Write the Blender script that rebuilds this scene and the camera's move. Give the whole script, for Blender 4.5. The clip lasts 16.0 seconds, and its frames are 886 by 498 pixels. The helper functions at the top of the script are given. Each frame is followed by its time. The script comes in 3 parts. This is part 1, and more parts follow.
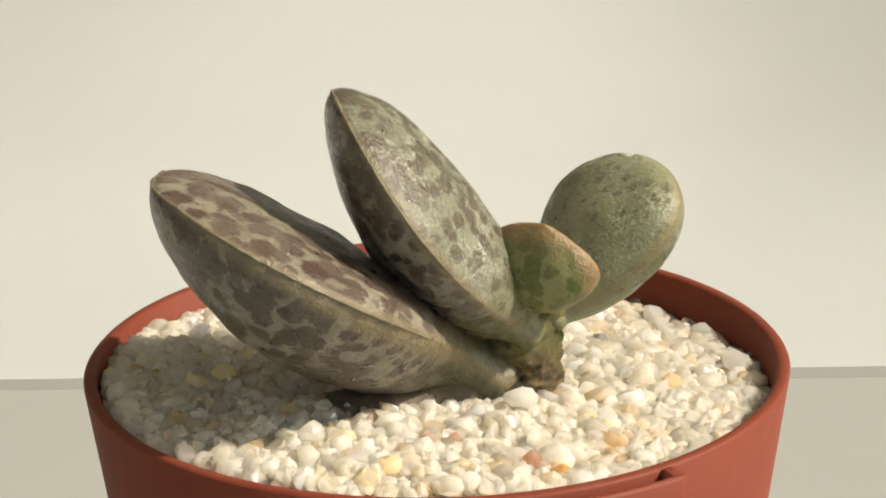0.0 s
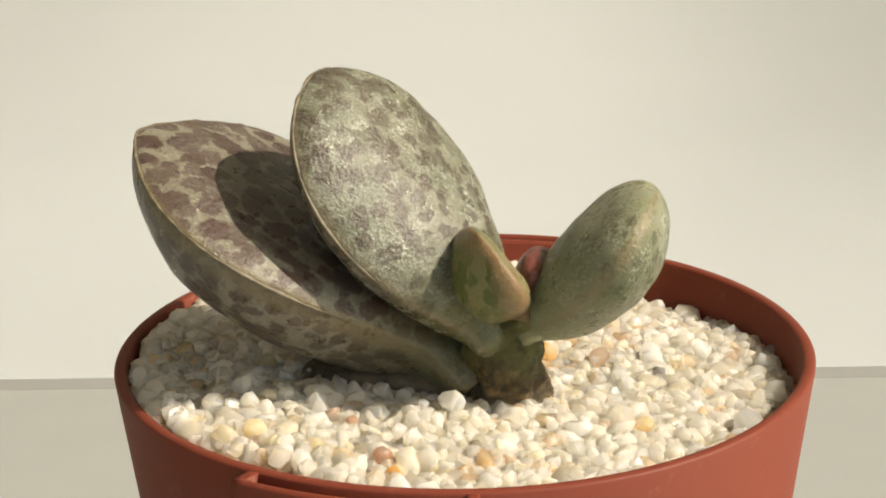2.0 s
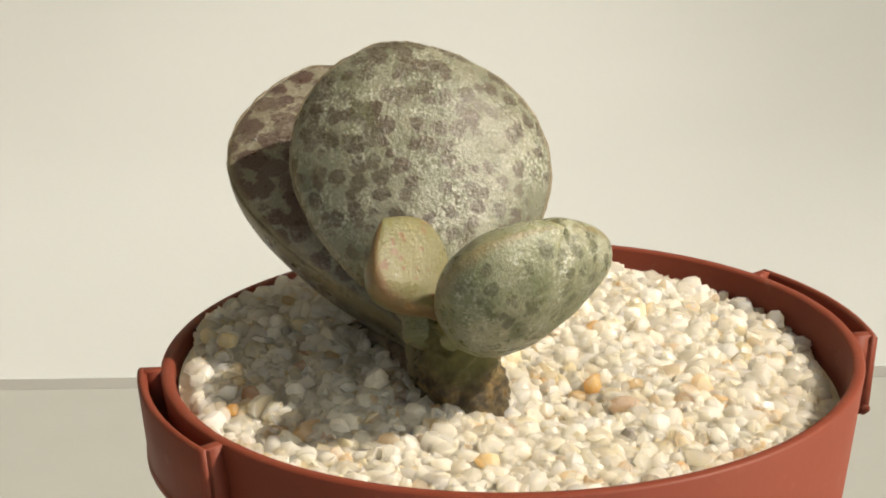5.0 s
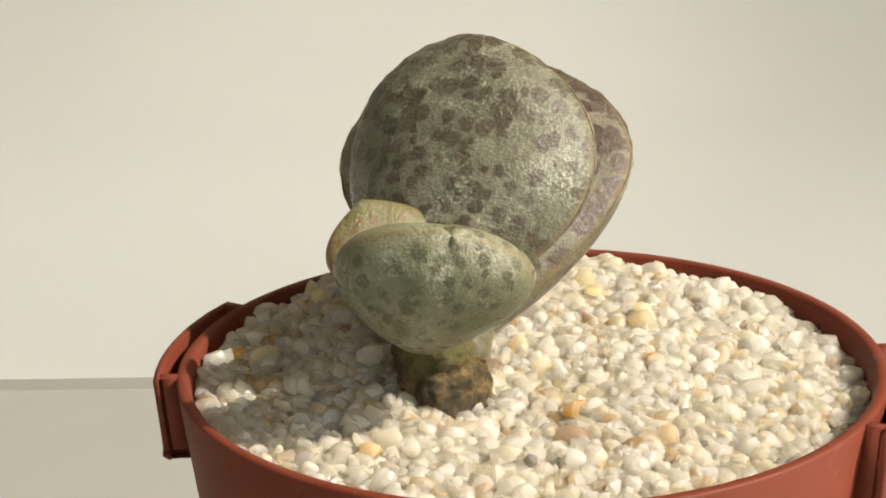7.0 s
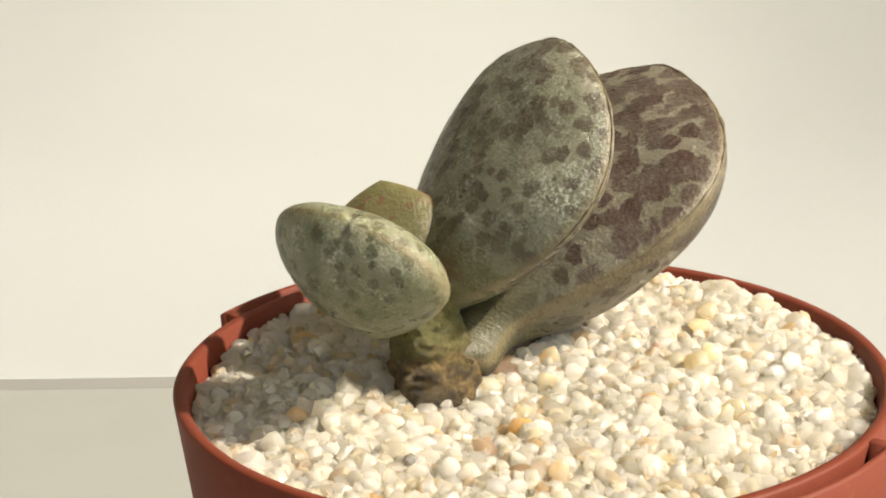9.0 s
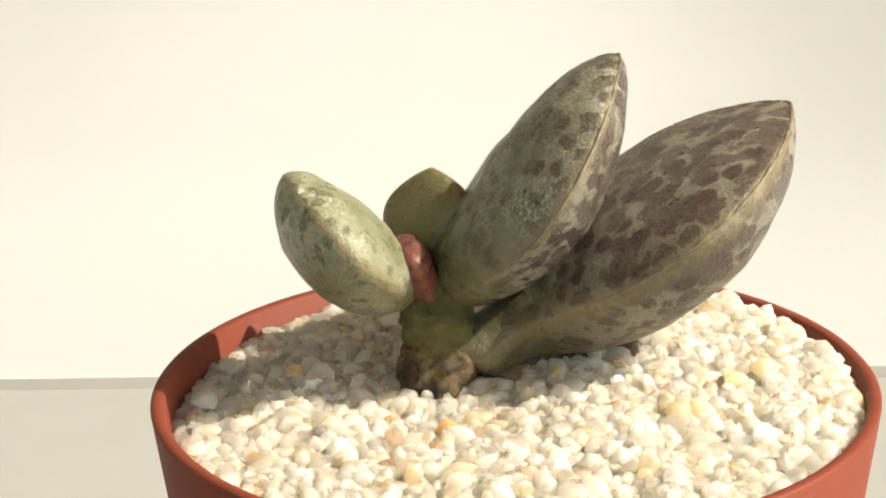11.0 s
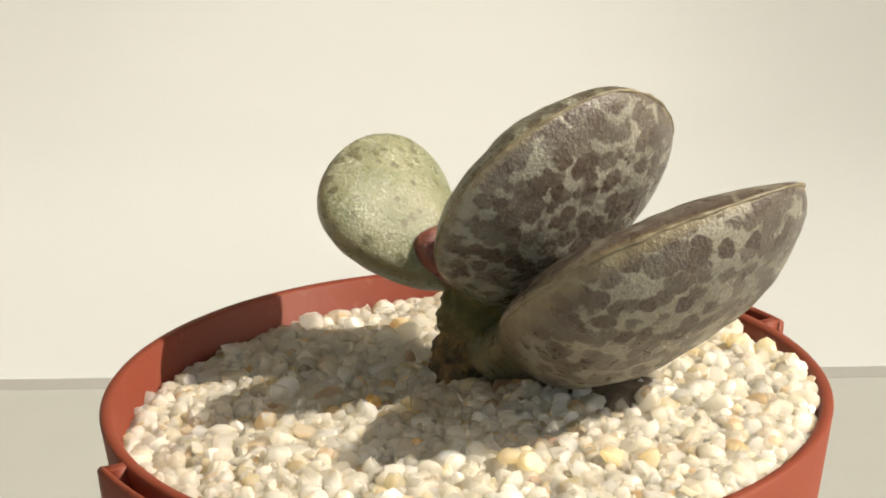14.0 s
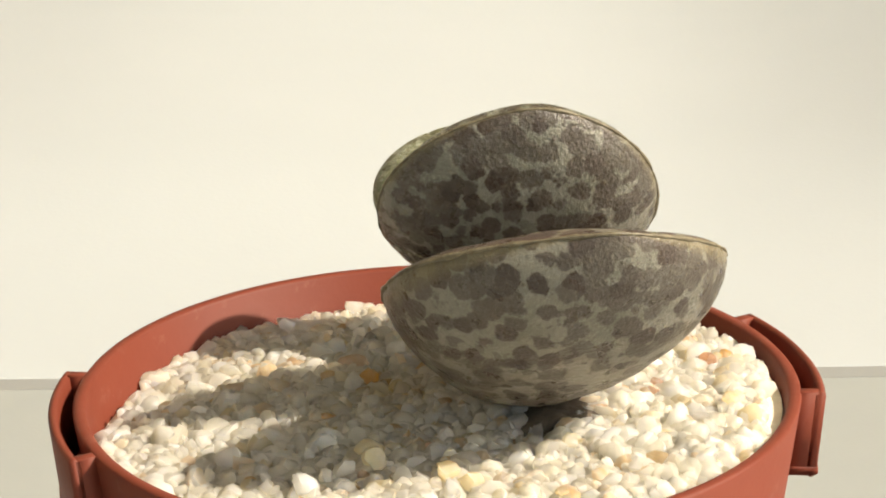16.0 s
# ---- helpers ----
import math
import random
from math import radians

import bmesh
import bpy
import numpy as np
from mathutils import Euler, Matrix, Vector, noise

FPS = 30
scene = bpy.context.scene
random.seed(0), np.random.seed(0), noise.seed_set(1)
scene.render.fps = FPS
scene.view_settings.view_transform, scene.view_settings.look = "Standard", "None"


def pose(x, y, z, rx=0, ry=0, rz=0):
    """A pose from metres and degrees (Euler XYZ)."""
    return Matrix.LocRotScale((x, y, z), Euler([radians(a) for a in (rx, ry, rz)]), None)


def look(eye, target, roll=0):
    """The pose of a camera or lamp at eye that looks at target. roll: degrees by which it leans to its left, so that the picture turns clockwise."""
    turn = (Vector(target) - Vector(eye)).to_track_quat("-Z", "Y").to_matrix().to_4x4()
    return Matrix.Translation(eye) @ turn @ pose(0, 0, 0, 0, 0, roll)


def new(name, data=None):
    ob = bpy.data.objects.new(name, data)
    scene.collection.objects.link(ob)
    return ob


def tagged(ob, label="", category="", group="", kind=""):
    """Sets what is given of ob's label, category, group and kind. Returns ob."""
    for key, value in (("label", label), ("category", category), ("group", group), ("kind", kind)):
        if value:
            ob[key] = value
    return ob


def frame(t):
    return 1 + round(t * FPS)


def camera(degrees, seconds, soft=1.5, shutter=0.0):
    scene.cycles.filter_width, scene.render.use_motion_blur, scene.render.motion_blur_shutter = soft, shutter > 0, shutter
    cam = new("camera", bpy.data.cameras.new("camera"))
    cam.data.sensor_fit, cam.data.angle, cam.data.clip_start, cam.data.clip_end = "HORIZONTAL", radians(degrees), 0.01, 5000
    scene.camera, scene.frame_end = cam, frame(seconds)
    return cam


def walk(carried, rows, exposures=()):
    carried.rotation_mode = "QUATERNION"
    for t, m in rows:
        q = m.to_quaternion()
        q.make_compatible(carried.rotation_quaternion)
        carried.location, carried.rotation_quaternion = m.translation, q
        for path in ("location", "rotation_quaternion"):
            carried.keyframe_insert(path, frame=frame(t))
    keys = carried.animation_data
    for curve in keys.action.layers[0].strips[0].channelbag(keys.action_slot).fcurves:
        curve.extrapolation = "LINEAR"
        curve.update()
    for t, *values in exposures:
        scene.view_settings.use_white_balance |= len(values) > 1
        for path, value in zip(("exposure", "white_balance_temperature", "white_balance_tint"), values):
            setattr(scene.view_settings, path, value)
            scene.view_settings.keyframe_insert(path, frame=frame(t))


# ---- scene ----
# One potted succulent turns on the spot in front of a fixed camera.
UNIT = 0.2                     # metres to one unit of the plan below
TOP = 0.0541                   # height of the plan's zero over the table
SPIN = 17.393                  # degrees a second, clockwise from above

cam = camera(21.96, 16.0, soft=1.9)
eye = pose(0.0, -0.20000, 0.13703, 71.4215, 1.1443, 0.5086)
walk(cam, [(0.0, eye), (16.0, eye)],
     exposures=[(t, stops, 6430, 11) for t, stops in ((0.0, 0.28), (4.2, 0.29), (6.5, 0.20), (7.5, 0.22), (9.0, 0.45), (11.5, 0.70), (12.5, 0.46), (14.0, 0.44), (16.0, 0.53))])

# ---- light ----
SUN_AZ, SUN_EL = -12.0, 44.0   # where the sun stands, degrees from +x and over the table
world = bpy.data.worlds.new("sky")
scene.world = world
world.use_nodes = True
sky = world.node_tree.nodes.new("ShaderNodeTexSky")
sky.sky_type = "NISHITA"
sky.sun_disc = False
sky.sun_elevation = radians(SUN_EL)
sky.sun_rotation = radians(90 - SUN_AZ)
backing = world.node_tree.nodes["Background"]
backing.inputs["Strength"].default_value = 0.33
sky_tint = world.node_tree.nodes.new("ShaderNodeMix")       # warm tint multiplied over the sky, to warm the fill light in the shade
sky_tint.data_type, sky_tint.blend_type = "RGBA", "MULTIPLY"
sky_tint.inputs[0].default_value, sky_tint.inputs[7].default_value = 1.0, (1.0, 0.87, 0.64, 1)
world.node_tree.links.new(sky.outputs[0], sky_tint.inputs[6])
world.node_tree.links.new(sky_tint.outputs[2], backing.inputs["Color"])
sun = new("sun", bpy.data.lights.new("sun", "SUN"))
sun.data.energy, sun.data.angle, sun.data.color = 4.9, radians(0.9), (1.0, 0.90, 0.73)
sun_way = Vector((math.cos(radians(SUN_AZ)) * math.cos(radians(SUN_EL)), math.sin(radians(SUN_AZ)) * math.cos(radians(SUN_EL)), math.sin(radians(SUN_EL))))
sun.matrix_world = look(sun_way * 3, (0, 0, 0))


# ---- materials ----
class Mat:
    """A node material under construction."""

    def __init__(self, name, **values):
        self.m = bpy.data.materials.new(name)
        self.m.use_nodes = True
        self.t = self.m.node_tree
        self.b = self.t.nodes["Principled BSDF"]
        self.set(**values)

    def set(self, **values):
        for key, value in values.items():
            socket = self.b.inputs[key.replace("_", " ")]
            if hasattr(value, "is_linked"):
                self.t.links.new(value, socket)
            else:
                socket.default_value = value

    def node(self, kind, out=0, props=(), **values):
        n = self.t.nodes.new("ShaderNode" + kind)
        for key, value in props:
            setattr(n, key, value)
        for key, value in values.items():
            socket = n.inputs[int(key[1:])] if key[0] == "i" and key[1:].isdigit() else n.inputs[key.replace("_", " ")]
            if hasattr(value, "is_linked"):
                self.t.links.new(value, socket)
            else:
                socket.default_value = value
        return n.outputs[out]

    def coords(self, kind="Object"):
        return self.node("TexCoord", kind)

    def noise(self, scale, detail=3.0, rough=0.55, vector=None, out=0, distortion=0.0):
        return self.node("TexNoise", out, Vector=vector or self.coords(), Scale=scale, Detail=detail, Roughness=rough, Distortion=distortion)

    def ramp(self, value, stops):
        n = self.t.nodes.new("ShaderNodeValToRGB")
        self.t.links.new(value, n.inputs[0])
        el = n.color_ramp.elements
        while len(el) < len(stops):
            el.new(0.5)
        for e, (at, c) in zip(el, stops):
            e.position = at
            e.color = (*c, 1) if len(c) == 3 else c
        return n.outputs[0]

    def grey(self, value, lo, hi, a=0.0, b=1.0):
        return self.node("MapRange", 0, i0=value, i1=lo, i2=hi, i3=a, i4=b)

    def mix(self, fac, a, b, mode="MIX"):
        n = self.t.nodes.new("ShaderNodeMix")
        n.data_type, n.blend_type = "RGBA", mode
        for k, value in ((0, fac), (6, a), (7, b)):
            if hasattr(value, "is_linked"):
                self.t.links.new(value, n.inputs[k])
            else:
                n.inputs[k].default_value = value if k == 0 else (*value, 1)
        return n.outputs[2]

    def math(self, op, a, b=0.0, c=0.0):
        return self.node("Math", 0, (("operation", op),), i0=a, i1=b, i2=c)

    def bump(self, height, strength, distance, normal=None):
        extra = {"Normal": normal} if normal is not None else {}
        out = self.node("Bump", 0, Height=height, Strength=strength, Distance=distance, **extra)
        self.set(Normal=out)
        return out


def wall_material():
    m = Mat("white_board", Roughness=0.75)
    n = m.noise(9, 4)
    m.set(Base_Color=m.ramp(n, [(0.3, (0.388, 0.408, 0.412)), (0.7, (0.410, 0.430, 0.434))]))
    m.bump(m.noise(900, 3), 0.08, 0.0004)
    return m.m


def table_material():
    m = Mat("grey_laminate", Roughness=0.35)
    n = m.noise(12, 4)
    m.set(Base_Color=m.ramp(n, [(0.3, (0.300, 0.312, 0.298)), (0.7, (0.322, 0.334, 0.320))]))
    m.set(Roughness=m.grey(m.noise(60, 3), 0.3, 0.7, 0.3, 0.42))
    m.bump(m.noise(1400, 2), 0.05, 0.0003)
    return m.m


def clay_plastic():
    m = Mat("terracotta_plastic", Roughness=0.55, Specular_IOR_Level=0.22)
    big, fine = m.noise(55, 4), m.noise(900, 3)
    col = m.ramp(big, [(0.25, (0.150, 0.032, 0.017)), (0.75, (0.172, 0.039, 0.021))])
    dust = m.grey(m.noise(260, 5, 0.7), 0.60, 0.78)
    m.set(Base_Color=m.mix(m.math("MULTIPLY", dust, 0.25), col, (0.324, 0.173, 0.130)))
    m.set(Roughness=m.grey(big, 0.3, 0.7, 0.48, 0.64))
    m.bump(fine, 0.10, 0.0003)
    return m.m


def sand_material(name, by_object, plain=None):
    m = Mat(name, Roughness=0.3, IOR=1.5)
    place = m.coords()
    if by_object:
        r = m.node("ObjectInfo", "Random")
    else:
        r = m.node("NewGeometry", "Random Per Island")
    col = m.ramp(r, [(0.0, (0.958, 0.926, 0.842)), (0.30, (0.976, 0.955, 0.898)), (0.50, (0.948, 0.915, 0.832)), (0.62, (0.962, 0.922, 0.812)), (0.82, (0.980, 0.965, 0.920)),
                     (0.88, (0.925, 0.902, 0.852)), (0.930, (0.942, 0.850, 0.605)), (0.962, (0.915, 0.798, 0.635)), (0.990, (0.900, 0.685, 0.365)), (1.0, (0.70, 0.56, 0.46))])
    if plain:
        col = m.mix(0.0, plain, plain)
    vein = m.noise(900, 4, 0.6, vector=place)
    col = m.mix(m.grey(vein, 0.35, 0.7, 0.0, 0.4), col, (0.965, 0.950, 0.912))
    m.set(Base_Color=col)
    m.set(Roughness=m.grey(m.math("FRACT", m.math("MULTIPLY", r, 91.0)), 0.0, 1.0, 0.14, 0.5))
    m.set(Transmission_Weight=m.grey(m.math("FRACT", m.math("MULTIPLY", r, 53.0)), 0.35, 0.95, 0.0, 0.62), Subsurface_Weight=0.9, Subsurface_Radius=(0.0028, 0.0026, 0.0021), Subsurface_Scale=1.0)
    # milky quartz lets light through: part of it leaves on the far side
    thin = m.t.nodes.new("ShaderNodeBsdfTranslucent")
    m.t.links.new(col, thin.inputs["Color"])
    both = m.t.nodes.new("ShaderNodeMixShader")
    m.t.links.new(m.grey(m.math("FRACT", m.math("MULTIPLY", r, 37.0)), 0.0, 1.0, 0.52, 0.72), both.inputs[0])
    m.t.links.new(m.b.outputs[0], both.inputs[1])
    m.t.links.new(thin.outputs[0], both.inputs[2])
    m.t.links.new(both.outputs[0], m.t.nodes["Material Output"].inputs["Surface"])
    bump = m.bump(m.noise(2200, 3, vector=place), 0.35, 0.0002)
    m.t.links.new(bump, thin.inputs["Normal"])
    return m.m


def leaf_material(name, flesh, flesh2, spot, spot_size, cover, bloom, rim, gloss=0.36, blush=None, juicy=0.12, base_tint=(0.120, 0.122, 0.048), rim_from=0.955, rubbed=0.0):
    """Fleshy skin: mottled green, blotches, waxy bloom in specks, a coloured margin (v of the UV runs across, u along)."""
    m = Mat(name, Roughness=gloss, IOR=1.45)
    ob = m.coords()
    uv = m.node("TexCoord", "UV")
    sep = m.node("SeparateXYZ", 0, Vector=uv)
    along = sep
    across = sep.node.outputs[1]
    col = m.mix(m.grey(m.noise(170, 4, 0.6), 0.35, 0.65), flesh, flesh2)
    # blotches, each with an uneven edge
    warp = m.node("VectorMath", 0, (("operation", "MULTIPLY_ADD"),), i0=m.noise(620, 4, 0.65, out=1), i1=(0.0017, 0.0017, 0.0017), i2=ob)
    cell = m.node("TexVoronoi", "Distance", (("feature", "SMOOTH_F1"),), Vector=warp, Scale=1.0 / spot_size, Smoothness=0.12, Randomness=0.95)
    key = m.node("TexVoronoi", "Color", (("feature", "F1"),), Vector=warp, Scale=1.0 / spot_size, Randomness=0.95)
    size = m.grey(m.noise(130, 3), 0.3, 0.7, cover - 0.12, cover + 0.12)
    size = m.math("ADD", size, m.grey(along, 0.3, 1.0, -0.06, 0.08))
    inside = m.math("SUBTRACT", size, cell)
    fac = m.grey(inside, -0.025, 0.065)
    deep = m.grey(m.node("SeparateColor", 0, Color=key), 0.0, 1.0, 0.66, 1.0)
    fac = m.math("MULTIPLY", fac, deep)
    # smaller freckles between them
    little = m.node("TexVoronoi", "Distance", (("feature", "SMOOTH_F1"),), Vector=warp, Scale=2.3 / spot_size, Smoothness=0.15, Randomness=1.0)
    freckle = m.grey(m.math("SUBTRACT", m.grey(m.noise(240, 4, 0.65), 0.40, 0.66, -0.05, cover * 0.8), little), -0.03, 0.09, 0.0, 0.6)
    fac = m.math("MAXIMUM", fac, freckle)
    col = m.mix(fac, col, spot)
    if blush:
        col = m.mix(m.grey(along, 0.80, 1.0, 0.0, 0.7), col, blush)
        col = m.mix(m.grey(along, 0.42, 0.12, 0.0, 0.6), col, blush)
    # waxy bloom: pale dust in patches of fine specks
    dust = m.grey(m.noise(2900, 3, 0.75), 0.50, 0.58)
    patch = m.grey(m.noise(210, 4, 0.65, distortion=0.6), 0.42, 0.68)
    # where the bloom is rubbed off the skin is deep green and shiny
    bare = m.math("MULTIPLY", m.grey(m.noise(125, 5, 0.65, distortion=0.5), 0.57, 0.64), rubbed)
    patch = m.math("MULTIPLY", patch, m.grey(bare, 0.0, 1.0, 1.0, 0.25))
    col = m.mix(bare, col, (0.060, 0.074, 0.022))
    wax = m.math("MULTIPLY", m.math("MULTIPLY", dust, patch), m.math("MULTIPLY", m.grey(fac, 0.0, 1.0, 1.0, 0.45), bloom))
    col = m.mix(wax, col, (0.475, 0.485, 0.415))
    foot = m.grey(m.math("ADD", along, m.math("MULTIPLY", m.noise(260, 3), 0.16)), 0.40, 0.20)
    col = m.mix(m.math("MULTIPLY", foot, 0.75), col, base_tint)
    # margin
    edge = m.math("ABSOLUTE", m.math("MULTIPLY_ADD", across, 2.0, -1.0))
    band = m.math("MULTIPLY", m.grey(edge, rim_from, 0.992), m.grey(m.noise(600, 3), 0.3, 0.6, 0.4, 0.9))
    col = m.mix(band, col, rim)
    m.set(Base_Color=col)
    m.set(Roughness=m.math("ADD", m.math("MULTIPLY", wax, 0.2), m.grey(m.noise(700, 4), 0.3, 0.7, gloss - 0.07, gloss + 0.12)))
    m.set(Subsurface_Weight=juicy, Subsurface_Radius=(0.0010 + 0.005 * juicy, 0.0010 + 0.004 * juicy, 0.0005 + 0.0015 * juicy), Subsurface_Scale=1.0)
    b1 = m.bump(m.noise(330, 4, 0.6), 0.25, 0.0006)
    fold = m.node("VectorMath", 0, (("operation", "MULTIPLY"),), i0=uv, i1=(46.0, 4.0, 0.0))
    crease = m.math("MULTIPLY", m.noise(1.0, 3, 0.6, vector=fold, distortion=0.8), m.grey(along, 0.50, 0.05))
    b1 = m.bump(crease, 0.35, 0.0005, b1)
    b1 = m.bump(m.noise(1300, 3, 0.6), 0.5, 0.00022, b1)
    m.bump(m.noise(3000, 3, 0.7), 0.8, 0.00016, b1)
    return m.m


def bark_material():
    m = Mat("corky_stem", Roughness=0.55)
    ob = m.coords()
    height = m.node("SeparateXYZ", 2, Vector=ob)
    n = m.noise(560, 7, 0.75)
    bark = m.ramp(n, [(0.3, (0.020, 0.015, 0.008)), (0.44, (0.066, 0.048, 0.022)), (0.55, (0.165, 0.110, 0.045)), (0.68, (0.40, 0.28, 0.12))])
    green = m.mix(m.grey(m.noise(500, 4), 0.3, 0.7), (0.075, 0.072, 0.020), (0.21, 0.19, 0.065))
    up = m.math("ADD", height, m.math("MULTIPLY", m.noise(300, 3), 0.006))
    m.set(Base_Color=m.mix(m.grey(up, TOP + 0.0078, TOP + 0.0108), bark, green))
    m.set(Roughness=m.grey(m.noise(420, 4), 0.35, 0.65, 0.25, 0.65))
    m.bump(m.noise(800, 7, 0.8), 1.0, 0.0009)
    return m.m


# darker grey that stands in for the shaded gap before the board
STRIP = Mat("shadow_gap_grey", Roughness=0.6)
STRIP.set(Base_Color=STRIP.ramp(STRIP.noise(40, 4), [(0.3, (0.240, 0.243, 0.234)), (0.7, (0.262, 0.265, 0.256))]))
STRIP.bump(STRIP.noise(900, 3), 0.1, 0.0002)
STRIP = STRIP.m
# paint of the added room, pale so that its walls bounce fill light
ROOM = Mat("bounce_room_paint", Base_Color=(0.82, 0.77, 0.68, 1), Roughness=0.85).m
WALL, TABLE, CLAY = wall_material(), table_material(), clay_plastic()
SAND, GRAIN = sand_material("quartz_sand", False), sand_material("quartz_grain", True)
BED = Mat("packed_sand", Roughness=0.7)
BED.set(Base_Color=BED.ramp(BED.noise(900, 4), [(0.3, (0.90, 0.82, 0.64)), (0.7, (0.96, 0.90, 0.76))]))
BED.bump(BED.noise(700, 3), 0.8, 0.0006)
BED = BED.m
AMBER = sand_material("amber_grain", True, (0.87, 0.56, 0.20))
BUFF = sand_material("buff_grain", True, (0.95, 0.83, 0.56))
WHITE = sand_material("white_grain", True, (0.97, 0.96, 0.93))
DARK = sand_material("dark_grain", True, (0.30, 0.27, 0.24))
RUSSET = sand_material("russet_grain", True, (0.66, 0.42, 0.28))
BIG_SKIN = leaf_material("mottled_leaf", (0.144, 0.130, 0.092), (0.198, 0.179, 0.135), (0.062, 0.037, 0.030), 0.0020, 0.60, 0.35, (0.175, 0.142, 0.080), 0.30, base_tint=(0.080, 0.076, 0.034))
BIG_UNDER = leaf_material("mottled_leaf_underside", (0.146, 0.135, 0.103), (0.220, 0.201, 0.160), (0.054, 0.037, 0.028), 0.0018, 0.60, 0.20, (0.175, 0.142, 0.080), 0.30, base_tint=(0.080, 0.076, 0.034))
MID_SKIN = leaf_material("silvery_leaf", (0.120, 0.123, 0.083), (0.184, 0.179, 0.132), (0.066, 0.052, 0.036), 0.0018, 0.50, 0.75, (0.185, 0.155, 0.095), 0.26, rubbed=0.35)
MID_UNDER = leaf_material("silvery_leaf_underside", (0.154, 0.146, 0.114), (0.224, 0.209, 0.170), (0.056, 0.039, 0.030), 0.0017, 0.60, 0.28, (0.185, 0.155, 0.095), 0.25)
ROUND_SKIN = leaf_material("pale_leaf", (0.109, 0.122, 0.059), (0.213, 0.211, 0.143), (0.080, 0.080, 0.045), 0.0017, 0.36, 0.85, (0.180, 0.150, 0.082), 0.29, None, 0.3, (0.185, 0.200, 0.110), rubbed=0.8)
ROUND_INNER = leaf_material("pale_leaf_inner_face", (0.148, 0.161, 0.088), (0.227, 0.227, 0.148), (0.098, 0.090, 0.050), 0.0016, 0.32, 0.75, (0.180, 0.150, 0.082), 0.29, None, 0.35, (0.185, 0.200, 0.110))
YOUNG_SKIN = leaf_material("young_leaf", (0.130, 0.148, 0.044), (0.210, 0.200, 0.088), (0.074, 0.096, 0.022), 0.0016, 0.52, 0.15, (0.190, 0.112, 0.058), 0.32, (0.215, 0.112, 0.062), 0.4, (0.150, 0.120, 0.052), 0.80)
YOUNG_INNER = leaf_material("young_leaf_inner_face", (0.128, 0.122, 0.050), (0.176, 0.156, 0.074), (0.150, 0.075, 0.038), 0.0013, 0.30, 0.15, (0.190, 0.112, 0.058), 0.32, None, 0.5, (0.190, 0.130, 0.062), 0.85)
RED_SKIN = leaf_material("red_leaf", (0.135, 0.036, 0.028), (0.195, 0.062, 0.046), (0.092, 0.024, 0.018), 0.0015, 0.40, 0.15, (0.200, 0.068, 0.046), 0.30, None, 0.4, (0.170, 0.068, 0.042))
MARGIN = Mat("horny_margin", Roughness=0.5)
MARGIN.set(Base_Color=MARGIN.ramp(MARGIN.noise(900, 4), [(0.3, (0.085, 0.066, 0.038)), (0.5, (0.140, 0.114, 0.068)), (0.7, (0.22, 0.185, 0.12))]))
MARGIN.bump(MARGIN.noise(1800, 3), 0.4, 0.0002)
MARGIN = MARGIN.m
BARK = bark_material()
DRY = Mat("dry_stub", Roughness=0.8)
DRY.set(Base_Color=DRY.ramp(DRY.noise(700, 5), [(0.3, (0.050, 0.037, 0.025)), (0.7, (0.125, 0.092, 0.060))]))
DRY.bump(DRY.noise(900, 5), 0.7, 0.0006)
DRY = DRY.m


# ---- building helpers ----
def at(x, y, z):
    """A place of the plan, in metres on the turning thing."""
    return Vector((x * UNIT, y * UNIT, z * UNIT + TOP))


def mesh_from(name, verts, faces, material, smooth=True):
    me = bpy.data.meshes.new(name)
    me.from_pydata([tuple(p) for p in verts], [], faces)
    me.validate()
    if name == "sand_grain":
        me.set_sharp_from_angle(angle=radians(38))
    me.polygons.foreach_set("use_smooth", [smooth] * len(me.polygons))
    if material:
        me.materials.append(material)
    return me


def part(name, bm, material, parent, label=""):
    """Links a bmesh, or a mesh, as one mesh object under a thing or a part."""
    if isinstance(bm, bmesh.types.BMesh):
        me = bpy.data.meshes.new(name)
        bmesh.ops.recalc_face_normals(bm, faces=bm.faces)
        bm.to_mesh(me)
        bm.free()
        me.materials.append(material)
        me.polygons.foreach_set("use_smooth", [True] * len(me.polygons))
    else:
        me = bm
    ob = new(name, me)
    ob.parent = parent
    return tagged(ob, label)


def box(x0, x1, y0, y1, z0, z1, bevel=0.0):
    bm = bmesh.new()
    bmesh.ops.create_cube(bm, size=1)
    for v in bm.verts:
        v.co = Vector(((x0 + x1) / 2 + v.co.x * (x1 - x0), (y0 + y1) / 2 + v.co.y * (y1 - y0), (z0 + z1) / 2 + v.co.z * (z1 - z0)))
    if bevel:
        bmesh.ops.bevel(bm, geom=bm.edges[:], offset=bevel, segments=5, affect="EDGES")
    return bm


def structure(name, bm, material, label, smooth=False):
    ob = part(name, bm, material, None)
    ob.data.polygons.foreach_set("use_smooth", [smooth] * len(ob.data.polygons))
    return tagged(ob, label, name.split("_")[0], kind="structure")


